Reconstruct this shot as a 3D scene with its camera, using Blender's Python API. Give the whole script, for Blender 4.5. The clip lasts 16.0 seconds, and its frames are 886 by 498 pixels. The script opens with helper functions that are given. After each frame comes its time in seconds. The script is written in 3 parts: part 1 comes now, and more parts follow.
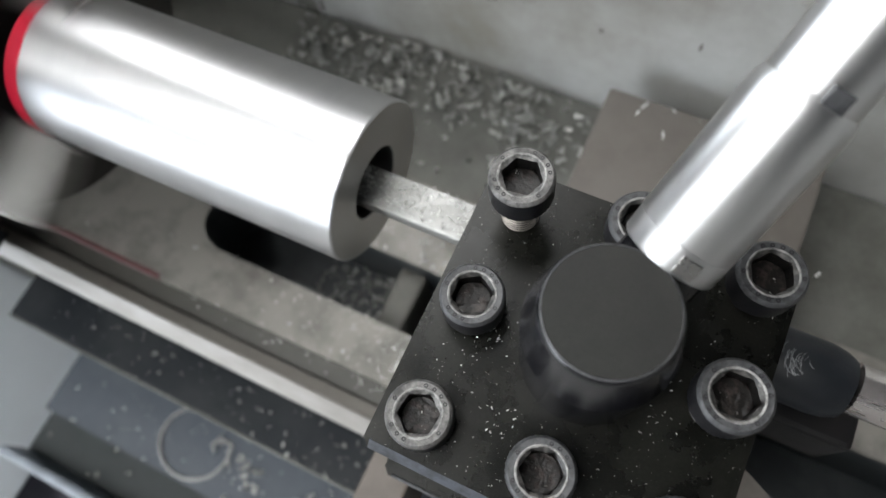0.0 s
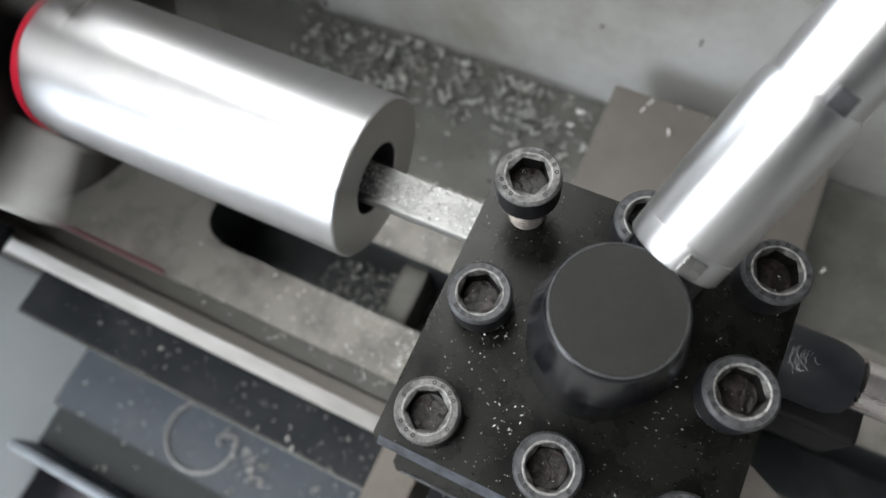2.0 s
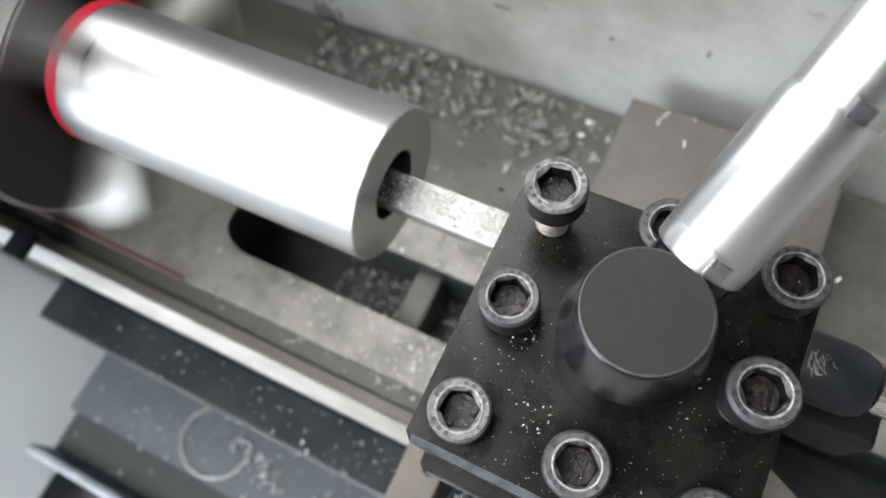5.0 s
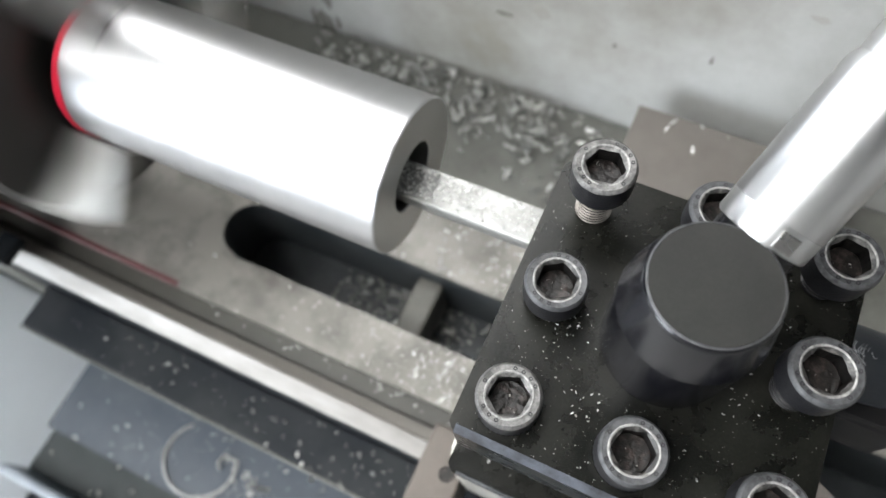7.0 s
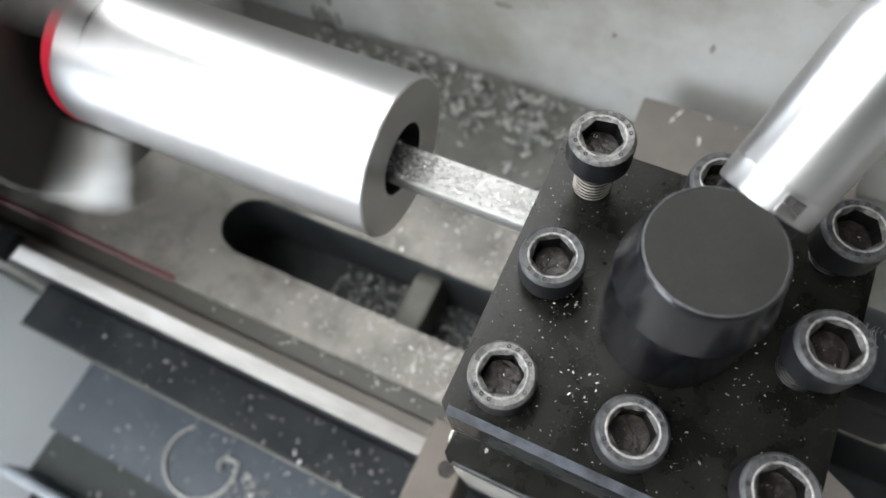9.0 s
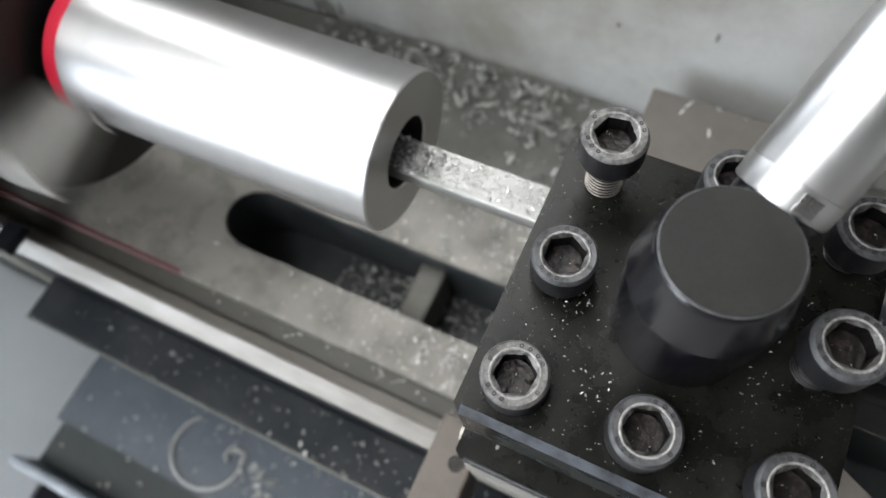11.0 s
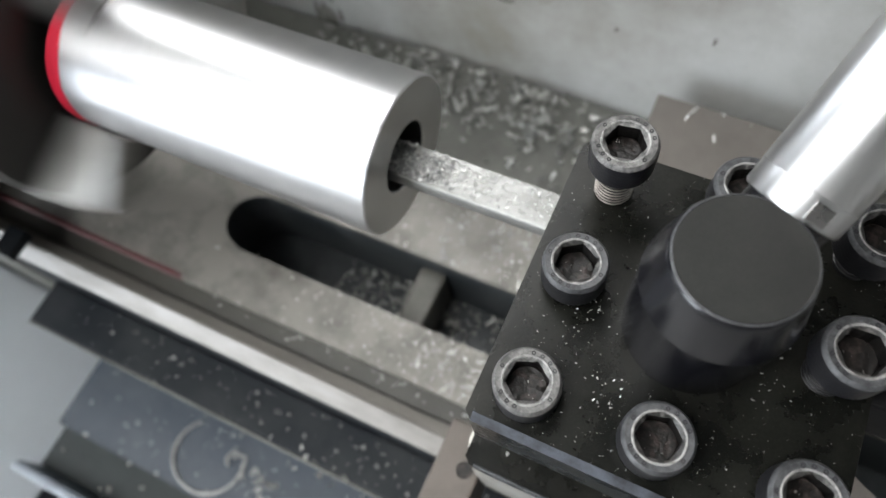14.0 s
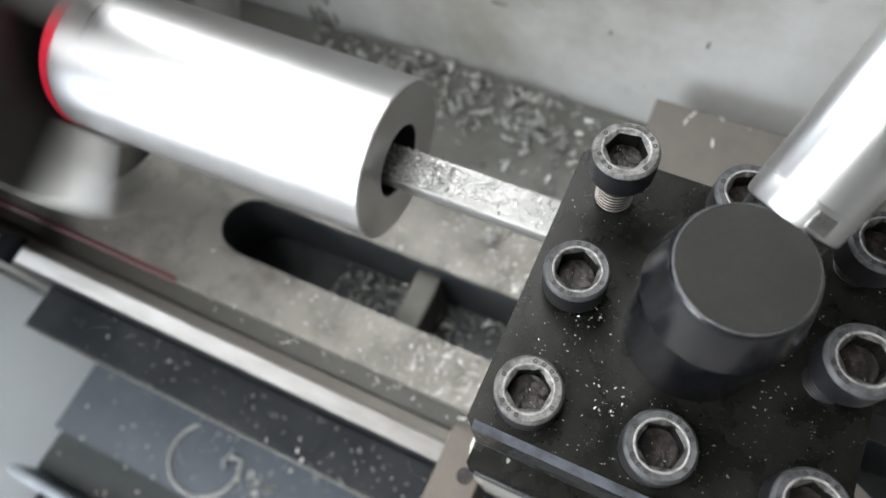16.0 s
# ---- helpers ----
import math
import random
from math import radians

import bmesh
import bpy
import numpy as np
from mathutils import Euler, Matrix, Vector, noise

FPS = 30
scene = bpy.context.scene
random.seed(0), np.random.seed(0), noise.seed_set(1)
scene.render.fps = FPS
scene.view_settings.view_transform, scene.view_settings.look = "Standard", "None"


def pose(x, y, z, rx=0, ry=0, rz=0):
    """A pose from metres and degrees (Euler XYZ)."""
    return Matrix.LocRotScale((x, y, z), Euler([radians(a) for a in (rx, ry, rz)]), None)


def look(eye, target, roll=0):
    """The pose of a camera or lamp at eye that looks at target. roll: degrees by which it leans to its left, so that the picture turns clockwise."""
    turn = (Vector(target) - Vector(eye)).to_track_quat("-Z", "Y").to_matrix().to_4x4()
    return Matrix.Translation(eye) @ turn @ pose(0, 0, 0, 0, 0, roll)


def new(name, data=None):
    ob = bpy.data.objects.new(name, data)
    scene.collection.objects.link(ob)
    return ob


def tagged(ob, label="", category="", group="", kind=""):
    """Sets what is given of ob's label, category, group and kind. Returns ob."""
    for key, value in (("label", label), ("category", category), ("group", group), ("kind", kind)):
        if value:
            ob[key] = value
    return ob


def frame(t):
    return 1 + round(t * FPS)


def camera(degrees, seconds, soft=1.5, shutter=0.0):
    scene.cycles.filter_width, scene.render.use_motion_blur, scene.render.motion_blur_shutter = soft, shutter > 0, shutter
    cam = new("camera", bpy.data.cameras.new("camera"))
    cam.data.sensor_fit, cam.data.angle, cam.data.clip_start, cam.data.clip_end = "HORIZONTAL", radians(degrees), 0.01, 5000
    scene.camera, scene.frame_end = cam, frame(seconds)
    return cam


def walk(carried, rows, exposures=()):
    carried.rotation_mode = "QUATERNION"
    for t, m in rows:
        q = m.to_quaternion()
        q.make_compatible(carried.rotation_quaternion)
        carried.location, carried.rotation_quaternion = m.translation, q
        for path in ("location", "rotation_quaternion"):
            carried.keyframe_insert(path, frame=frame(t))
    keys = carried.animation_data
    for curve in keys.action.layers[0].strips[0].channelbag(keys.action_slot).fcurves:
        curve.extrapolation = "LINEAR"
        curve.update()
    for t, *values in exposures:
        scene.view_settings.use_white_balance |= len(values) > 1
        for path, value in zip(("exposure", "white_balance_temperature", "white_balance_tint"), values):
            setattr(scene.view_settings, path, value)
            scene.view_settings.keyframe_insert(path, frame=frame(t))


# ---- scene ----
cam = camera(66.63, 16.0, soft=1.5, shutter=0.35)
cam.data.dof.use_dof, cam.data.dof.focus_distance, cam.data.dof.aperture_fstop = True, 0.172, 11
PATH = [
    (0.0, -0.0042, -0.0422, 0.1755, 20.91, 5.07, 25.32),
    (0.5, -0.0039, -0.0401, 0.1764, 20.45, 5.42, 25.25),
    (1.0, -0.0037, -0.0391, 0.1774, 20.35, 5.49, 25.18),
    (1.5, -0.0031, -0.0417, 0.1769, 20.38, 5.53, 25.25),
    (2.0, -0.0022, -0.0424, 0.1779, 20.51, 5.52, 25.32),
    (2.5, -0.0023, -0.0417, 0.1772, 20.59, 5.61, 25.43),
    (3.0, -0.0024, -0.0425, 0.1783, 20.91, 5.86, 25.61),
    (3.5, -0.0010, -0.0453, 0.1822, 21.38, 6.41, 25.90),
    (6.0, -0.0033, -0.0548, 0.1849, 21.96, 5.31, 25.35),
    (6.5, -0.0091, -0.0623, 0.1829, 22.66, 4.55, 25.14),
    (7.0, -0.0131, -0.0651, 0.1776, 23.83, 3.93, 25.01),
    (7.5, -0.0124, -0.0699, 0.1738, 24.97, 3.85, 25.04),
    (8.0, -0.0061, -0.0722, 0.1727, 25.59, 4.07, 25.11),
    (8.5, -0.0053, -0.0720, 0.1699, 25.35, 4.46, 25.10),
    (9.0, -0.0041, -0.0689, 0.1682, 24.85, 4.84, 25.30),
    (11.5, -0.0043, -0.0669, 0.1686, 23.89, 5.39, 25.22),
    (12.0, -0.0048, -0.0665, 0.1679, 23.88, 5.47, 25.17),
    (12.5, -0.0041, -0.0663, 0.1691, 23.50, 5.62, 25.08),
    (13.0, -0.0032, -0.0679, 0.1681, 24.12, 5.53, 25.22),
    (13.5, -0.0035, -0.0682, 0.1696, 24.24, 5.51, 25.20),
    (14.0, -0.0029, -0.0679, 0.1700, 24.28, 5.49, 25.13),
    (14.5, -0.0033, -0.0671, 0.1695, 24.33, 5.49, 25.07),
    (15.0, -0.0032, -0.0664, 0.1704, 24.36, 5.54, 25.02),
    (15.5, -0.0018, -0.0671, 0.1717, 24.41, 5.61, 24.95),
    (16.0, -0.0018, -0.0669, 0.1707, 24.40, 5.36, 24.91),
]
walk(cam, [(t, pose(*p)) for t, *p in PATH],
     exposures=[(0.0, -0.02), (2.0, 0.02), (3.0, 0.11), (3.5, 0.25), (7.0, 0.64), (8.0, 0.58), (9.0, 0.38), (12.5, 0.18), (14.5, 0.22), (16.0, 0.4)])

# ---- world, lamps ----
world = bpy.data.worlds.new("world")
scene.world = world
world.use_nodes = True
bg = world.node_tree.nodes["Background"]
sky = world.node_tree.nodes.new("ShaderNodeTexSky")
sky.sky_type, sky.sun_disc = "NISHITA", False
sky.sun_elevation, sky.sun_rotation = radians(40), radians(200)
world.node_tree.links.new(sky.outputs[0], bg.inputs[0])
bg.inputs[1].default_value = 0.1

AXIS_Y, AXIS_Z = 0.0371, -0.0382     # spindle axis
FEED = 0.00125                       # carriage feed, metres a second
FLOOR_Z = -1.15
LAMPS = ((-0.95, -0.90, 1.7, 1.5, 34), (-1.1, 0.85, 1.7, 1.1, 25))


def area(name, m, sx, sy, watts, colour):
    d = bpy.data.lights.new(name, "AREA")
    d.shape, d.size, d.size_y, d.energy, d.color = "RECTANGLE", sx, sy, watts, colour
    ob = new(name, d)
    ob.matrix_world = m
    return ob


for lx, ly, sx, sy, watts in LAMPS:
    area("ceiling_lamp_light", look((lx, ly, 1.50), (lx, ly, 0)), sx, sy, watts, (0.965, 0.985, 0.99))
area("window_light", look((-2.94, 0.15, 0.75), (0, 0.15, 0.75)), 4.1, 1.3, 85, (0.88, 0.94, 1))
area("window_light", look((-1.75, -2.34, 0.30), (-1.75, 0, 0.30)), 1.7, 1.8, 80, (0.84, 0.92, 1))

# ---- materials ----


def material(name, base, rough=0.5, metal=0.0, spots=None, spot_amount=0.4, spot_scale=40.0,
             grain=0.12, grain_scale=600.0, bump=0.15, stretch=(1, 1, 1), rough_var=0.12, random_tint=0.0, aniso=0.0, coarse=(0.42, 0.68), spec=0.5, turned=""):
    """A surface with large stains and fine grain, in metres of object space."""
    m = bpy.data.materials.new(name)
    m.use_nodes = True
    nt = m.node_tree
    n, l = nt.nodes, nt.links
    b = n["Principled BSDF"]
    tc = n.new("ShaderNodeTexCoord")
    mp = n.new("ShaderNodeMapping")
    mp.inputs["Scale"].default_value = stretch
    l.new(tc.outputs["Object"], mp.inputs[0])
    big, fine = n.new("ShaderNodeTexNoise"), n.new("ShaderNodeTexNoise")
    big.inputs["Scale"].default_value, big.inputs["Detail"].default_value, big.inputs["Roughness"].default_value = spot_scale, 6, 0.62
    fine.inputs["Scale"].default_value, fine.inputs["Detail"].default_value = grain_scale, 3
    l.new(mp.outputs[0], big.inputs[0])
    l.new(mp.outputs[0], fine.inputs[0])
    ramp = n.new("ShaderNodeValToRGB")
    ramp.color_ramp.elements[0].position, ramp.color_ramp.elements[1].position = coarse
    l.new(big.outputs[0], ramp.inputs[0])
    mix = n.new("ShaderNodeMix")
    mix.data_type = "RGBA"
    other = spots or tuple(c * 0.55 for c in base)
    mix.inputs[6].default_value, mix.inputs[7].default_value = (*base, 1), (*other, 1)
    mul = n.new("ShaderNodeMath")
    mul.operation = "MULTIPLY"
    mul.inputs[1].default_value = spot_amount
    l.new(ramp.outputs[0], mul.inputs[0])
    l.new(mul.outputs[0], mix.inputs[0])
    hsv = n.new("ShaderNodeHueSaturation")
    rng = n.new("ShaderNodeMapRange")
    rng.inputs[3].default_value, rng.inputs[4].default_value = 1 - grain, 1 + grain
    l.new(fine.outputs[0], rng.inputs[0])
    l.new(rng.outputs[0], hsv.inputs["Value"])
    l.new(mix.outputs[2], hsv.inputs["Color"])
    out = hsv.outputs[0]
    if random_tint:
        geo = n.new("ShaderNodeNewGeometry")
        r2 = n.new("ShaderNodeMapRange")
        r2.inputs[3].default_value, r2.inputs[4].default_value = 1 - random_tint, 1 + random_tint
        l.new(geo.outputs["Random Per Island"], r2.inputs[0])
        h2 = n.new("ShaderNodeHueSaturation")
        l.new(r2.outputs[0], h2.inputs["Value"])
        l.new(out, h2.inputs["Color"])
        out = h2.outputs[0]
    l.new(out, b.inputs["Base Color"])
    rr = n.new("ShaderNodeMapRange")
    rr.inputs[3].default_value, rr.inputs[4].default_value = max(0.03, rough - rough_var), min(1, rough + rough_var)
    l.new(big.outputs[0], rr.inputs[0])
    l.new(rr.outputs[0], b.inputs["Roughness"])
    b.inputs["Metallic"].default_value = metal
    b.inputs["Specular IOR Level"].default_value = spec
    b.inputs["Anisotropic"].default_value = aniso
    if turned:
        tan = n.new("ShaderNodeTangent")
        tan.direction_type, tan.axis = "RADIAL", turned
        l.new(tan.outputs[0], b.inputs["Tangent"])
        b.inputs["Anisotropic Rotation"].default_value = 0.25
    if bump:
        bp = n.new("ShaderNodeBump")
        bp.inputs["Strength"].default_value, bp.inputs["Distance"].default_value = bump, 0.0006
        l.new(fine.outputs[0], bp.inputs["Height"])
        l.new(bp.outputs[0], b.inputs["Normal"])
    return m


M = dict(
    black_oxide=material("black_oxide_steel", (0.003, 0.0032, 0.0026), 0.28, 0.0, (0.015, 0.0148, 0.012), 0.85, 62, 0.8, 1300, 0.05, spec=0.25, rough_var=0.18, coarse=(0.38, 0.75)),
    hub_black=material("hub_black_steel", (0.0035, 0.0035, 0.005), 0.22, 0.0, (0.006, 0.006, 0.007), 0.4, 60, 0.08, 1400, 0.0, spec=0.5, rough_var=0.03),
    hub_top=material("matte_black_hub_top", (0.012, 0.012, 0.0112), 0.6, 0.0, (0.02, 0.02, 0.018), 0.6, 80, 0.25, 1600, 0.03, spec=0.22),
    screw_black=material("screw_black_steel", (0.006, 0.006, 0.0075), 0.42, 0.0, (0.016, 0.0155, 0.0165), 0.6, 160, 0.3, 1500, 0.15, spec=0.35),
    screw_worn=material("worn_screw_rim", (0.058, 0.059, 0.062), 0.5, 0.2, (0.016, 0.0165, 0.018), 0.9, 420, 0.4, 1600, 0.25),
    socket_wall=material("black_socket_wall", (0.003, 0.003, 0.003), 0.45, 0.0, (0.012, 0.010, 0.009), 0.6, 500, 0.3, 1200, 0.1, spec=0.2),
    socket=material("oily_socket", (0.006, 0.005, 0.0046), 0.34, 0.0, (0.055, 0.042, 0.037), 0.65, 420, 0.5, 700, 0.5, spec=0.24, coarse=(0.48, 0.7)),
    bright_edge=material("bright_worn_edge", (0.24, 0.236, 0.23), 0.5, 0.2, (0.05, 0.048, 0.046), 0.9, 600, 0.35, 1600, 0.2),
    pale_rim=material("pale_scuffed_rim", (0.14, 0.136, 0.132), 0.5, 0.2, (0.035, 0.034, 0.033), 0.95, 300, 0.5, 1600, 0.35, coarse=(0.4, 0.62)),
    dark_chamfer=material("dark_socket_chamfer", (0.014, 0.0135, 0.013), 0.4, 0.0, (0.07, 0.066, 0.062), 0.9, 480, 0.4, 1600, 0.3, coarse=(0.5, 0.62)),
    # worn edge whose blue tint carries the window's reflection
    blue_edge=material("worn_edge_window_sheen", (0.06, 0.066, 0.08), 0.45, 0.2, (0.008, 0.008, 0.01), 0.95, 140, 0.3, 1600, 0.15),
    thread=material("oily_thread_steel", (0.18, 0.165, 0.15), 0.4, 0.8, (0.05, 0.046, 0.042), 0.8, 240, 0.2, 1200, 0.1),
    bar_steel=material("dull_bar_steel", (0.27, 0.27, 0.265), 0.48, 0.85, (0.17, 0.17, 0.16), 0.6, 120, 0.25, 1500, 0.2, stretch=(0.4, 1, 1)),
    base_steel=material("ground_base_steel", (0.52, 0.505, 0.47), 0.36, 0.6, (0.25, 0.225, 0.195), 0.7, 60, 0.15, 900, 0.06),
    steel=material("bright_steel", (0.62, 0.61, 0.6), 0.27, 1.0, (0.45, 0.43, 0.41), 0.4, 50, 0.06, 900, 0.03),
    chrome=material("polished_lever_steel", (0.76, 0.76, 0.765), 0.39, 1.0, (0.66, 0.645, 0.65), 0.4, 30, 0.04, 900, 0.02, stretch=(1, 1, 0.2), rough_var=0.03, aniso=0.6, turned="Z"),
    alu=material("turned_aluminium", (0.56, 0.56, 0.567), 0.45, 1.0, (0.46, 0.465, 0.48), 0.5, 22, 0.05, 1100, 0.06, stretch=(2.2, 0.25, 0.25), rough_var=0.05, aniso=0.66, turned="X"),
    alu_face=material("faced_aluminium", (0.5, 0.5, 0.49), 0.36, 1.0, (0.42, 0.42, 0.41), 0.3, 40, 0.05, 900, 0.05, aniso=0.7, turned="X"),
    red=material("red_marker_band", (0.62, 0.012, 0.045), 0.5, 0.0, (0.45, 0.01, 0.03), 0.4, 120, 0.1, 900, 0.05),
    red_paint=material("old_red_paint", (0.08, 0.013, 0.015), 0.55, 0.0, (0.06, 0.035, 0.03), 0.9, 70, 0.2, 700, 0.2),
    bore=material("dark_bore", (0.3, 0.3, 0.3), 0.4, 1.0, (0.2, 0.2, 0.2), 0.5, 90, 0.1, 900, 0.1),
    bed=material("ground_cast_iron", (0.22, 0.208, 0.188), 0.5, 0.2, (0.085, 0.08, 0.07), 0.85, 48, 0.2, 900, 0.15),
    bed_rough=material("oily_casting", (0.15, 0.15, 0.135), 0.55, 0.1, (0.07, 0.07, 0.06), 0.7, 30, 0.2, 700, 0.3),
    rail=material("worn_bright_way", (0.27, 0.256, 0.242), 0.5, 0.2, (0.14, 0.128, 0.114), 0.75, 45, 0.1, 1000, 0.08, stretch=(0.3, 1, 1)),
    groove=material("dark_groove_floor", (0.048, 0.046, 0.038), 0.5, 0.0, (0.022, 0.021, 0.018), 0.6, 40, 0.2, 800, 0.2),
    crest=material("brownish_way_crest", (0.2, 0.187, 0.17), 0.45, 0.3, (0.12, 0.108, 0.095), 0.6, 30, 0.1, 1000, 0.08, stretch=(0.3, 1, 1)),
    # near-black slot colour that carries the shade of the recess
    slot_dark=material("dark_slot_shade", (0.018, 0.022, 0.025), 0.5, 0.0, (0.06, 0.066, 0.068), 0.7, 45, 0.2, 700, 0.2),
    ledge=material("black_painted_casting", (0.012, 0.014, 0.017), 0.5, 0.0, (0.03, 0.032, 0.033), 0.7, 26, 0.2, 800, 0.12, spec=0.1),
    tray=material("blue_grey_tray_paint", (0.014, 0.024, 0.037), 0.45, 0.0, (0.038, 0.048, 0.06), 0.8, 24, 0.2, 800, 0.08, spec=0.3),
    low_strip=material("dark_low_strip", (0.012, 0.017, 0.018), 0.45, 0.0, (0.022, 0.028, 0.028), 0.6, 22, 0.12, 800, 0.08, spec=0.15),
    rim=material("worn_tray_rim", (0.25, 0.28, 0.31), 0.45, 0.1, (0.12, 0.13, 0.15), 0.6, 40, 0.12, 800, 0.1),
    enamel=material("pale_grey_enamel", (0.52, 0.56, 0.6), 0.4, 0.0, (0.44, 0.47, 0.51), 0.4, 9, 0.03, 600, 0.03),
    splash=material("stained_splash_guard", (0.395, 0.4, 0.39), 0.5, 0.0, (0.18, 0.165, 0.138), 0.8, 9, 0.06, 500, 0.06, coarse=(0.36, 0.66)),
    seam=material("dark_oily_smudge", (0.12, 0.115, 0.1), 0.6, 0.0, (0.24, 0.235, 0.215), 0.8, 110, 0.2, 500, 0.2),
    film=material("brownish_oil_film", (0.335, 0.332, 0.312), 0.5, 0.0, (0.21, 0.198, 0.17), 0.8, 10, 0.06, 500, 0.06, coarse=(0.36, 0.66)),
    slide=material("brown_grey_slide_steel", (0.155, 0.14, 0.126), 0.5, 0.2, (0.1, 0.087, 0.077), 0.6, 22, 0.1, 900, 0.08),
    side_plate=material("oily_brown_plate", (0.075, 0.062, 0.052), 0.5, 0.1, (0.04, 0.032, 0.026), 0.7, 45, 0.15, 900, 0.1),
    chuck=material("dark_chuck_steel", (0.026, 0.025, 0.023), 0.42, 0.0, (0.05, 0.042, 0.04), 0.5, 40, 0.1, 700, 0.1, spec=0.35),
    jaw=material("hardened_jaw_steel", (0.34, 0.336, 0.325), 0.48, 0.8, (0.22, 0.21, 0.2), 0.5, 80, 0.1, 900, 0.1),
    chip_dull=material("oily_chips", (0.37, 0.37, 0.35), 0.45, 0.35, (0.17, 0.17, 0.155), 0.6, 200, 0.2, 2000, 0.1, random_tint=0.65),
    bar_chip=material("fine_bar_chips", (0.58, 0.58, 0.57), 0.35, 0.8, (0.36, 0.36, 0.35), 0.5, 400, 0.25, 2000, 0.1, random_tint=0.6),
    chip_grey=material("pale_chips", (0.62, 0.62, 0.6), 0.45, 0.5, (0.4, 0.4, 0.38), 0.5, 300, 0.2, 2000, 0.1, random_tint=0.45),
    curl_grey=material("dull_swarf_ribbon", (0.3, 0.3, 0.295), 0.5, 0.3, (0.18, 0.18, 0.17), 0.6, 120, 0.2, 1200, 0.1),
    # darker relative of bed_rough for the ribs down in the slot
    rib=material("dark_rib_casting", (0.085, 0.083, 0.072), 0.55, 0.1, (0.045, 0.044, 0.038), 0.7, 60, 0.2, 700, 0.3),
    sleeve=material("black_bar_sleeve", (0.006, 0.0075, 0.010), 0.45, 0.0, (0.018, 0.02, 0.024), 0.5, 90, 0.15, 1200, 0.1, spec=0.32),
    rod_steel=material("pale_drawn_rod", (0.74, 0.7, 0.69), 0.25, 0.95, (0.5, 0.45, 0.44), 0.5, 40, 0.1, 900, 0.05, stretch=(0.2, 1, 1)),
    block_black=material("dull_black_block", (0.004, 0.004, 0.0045), 0.5, 0.0, (0.009, 0.008, 0.008), 0.6, 60, 0.2, 1200, 0.1, spec=0.2),
    scrawl=material("white_scuff", (0.27, 0.275, 0.285), 0.6, 0.0, (0.05, 0.052, 0.056), 0.8, 300, 0.2, 1200, 0.1),
    concrete=material("workshop_concrete", (0.42, 0.41, 0.39), 0.8, 0.0, None, 0.4, 4, 0.1, 60, 0.1),
    plaster=material("workshop_plaster", (0.4, 0.395, 0.38), 0.85, 0.0, None, 0.15, 2, 0.04, 60, 0.05),
    dark_ceiling=material("dark_workshop_ceiling", (0.07, 0.07, 0.072), 0.8, 0.0, None, 0.3, 3, 0.08, 60, 0.05),
    cabinet=material("dark_cabinet_paint", (0.02, 0.02, 0.03), 0.5, 0.0, (0.05, 0.04, 0.06), 0.6, 40, 0.1, 300, 0.1),
)
lampmat = bpy.data.materials.new("lamp_diffuser")
lampmat.use_nodes = True
lampmat.node_tree.nodes["Principled BSDF"].inputs["Emission Color"].default_value = (1, 0.98, 0.95, 1)
lampmat.node_tree.nodes["Principled BSDF"].inputs["Emission Strength"].default_value = 4.0

# ---- mesh helpers ----


def part(name, bm, mat, parent=None, label="", smooth=False):
    """Links a bmesh as one mesh object."""
    me = bpy.data.meshes.new(name)
    bmesh.ops.recalc_face_normals(bm, faces=bm.faces)
    if smooth:
        for f in bm.faces:
            f.smooth = True
        for e in bm.edges:
            if len(e.link_faces) == 2 and e.calc_face_angle() > 0.6:
                e.smooth = False
    bm.to_mesh(me)
    bm.free()
    me.materials.append(M[mat] if isinstance(mat, str) else mat)
    ob = new(name, me)
    if parent:
        ob.parent = parent
    return tagged(ob, label)


def thing(name, label, category, kind="", group=""):
    return tagged(new(name), label, category, group, kind)


def box(x0, x1, y0, y1, z0, z1, bevel=0.0, segs=2):
    bm = bmesh.new()
    bmesh.ops.create_cube(bm, size=1)
    bmesh.ops.scale(bm, verts=bm.verts, vec=(x1 - x0, y1 - y0, z1 - z0))
    bmesh.ops.translate(bm, verts=bm.verts, vec=((x0 + x1) / 2, (y0 + y1) / 2, (z0 + z1) / 2))
    if bevel:
        bmesh.ops.bevel(bm, geom=list(bm.edges), offset=bevel, segments=segs, affect="EDGES", profile=0.6)
    return bm


def lathe(profile, n=64, axis="z"):
    """Turns (radius, height) points about an axis; ends at radius 0 are closed."""
    bm = bmesh.new()
    rings = []
    for r, h in profile:
        if r < 1e-9:
            rings.append([bm.verts.new((0, 0, h))])
        else:
            rings.append([bm.verts.new((r * math.cos(2 * math.pi * i / n), r * math.sin(2 * math.pi * i / n), h)) for i in range(n)])
    for a, b in zip(rings, rings[1:]):
        for i in range(n):
            j = (i + 1) % n
            if len(a) == 1 and len(b) == 1:
                continue
            if len(a) == 1:
                bm.faces.new((a[0], b[i], b[j]))
            elif len(b) == 1:
                bm.faces.new((a[i], b[0], a[j]))
            else:
                bm.faces.new((a[i], b[i], b[j], a[j]))
    if axis == "x":
        bmesh.ops.rotate(bm, verts=bm.verts, cent=(0, 0, 0), matrix=Matrix.Rotation(radians(90), 3, "Y"))
    return bm


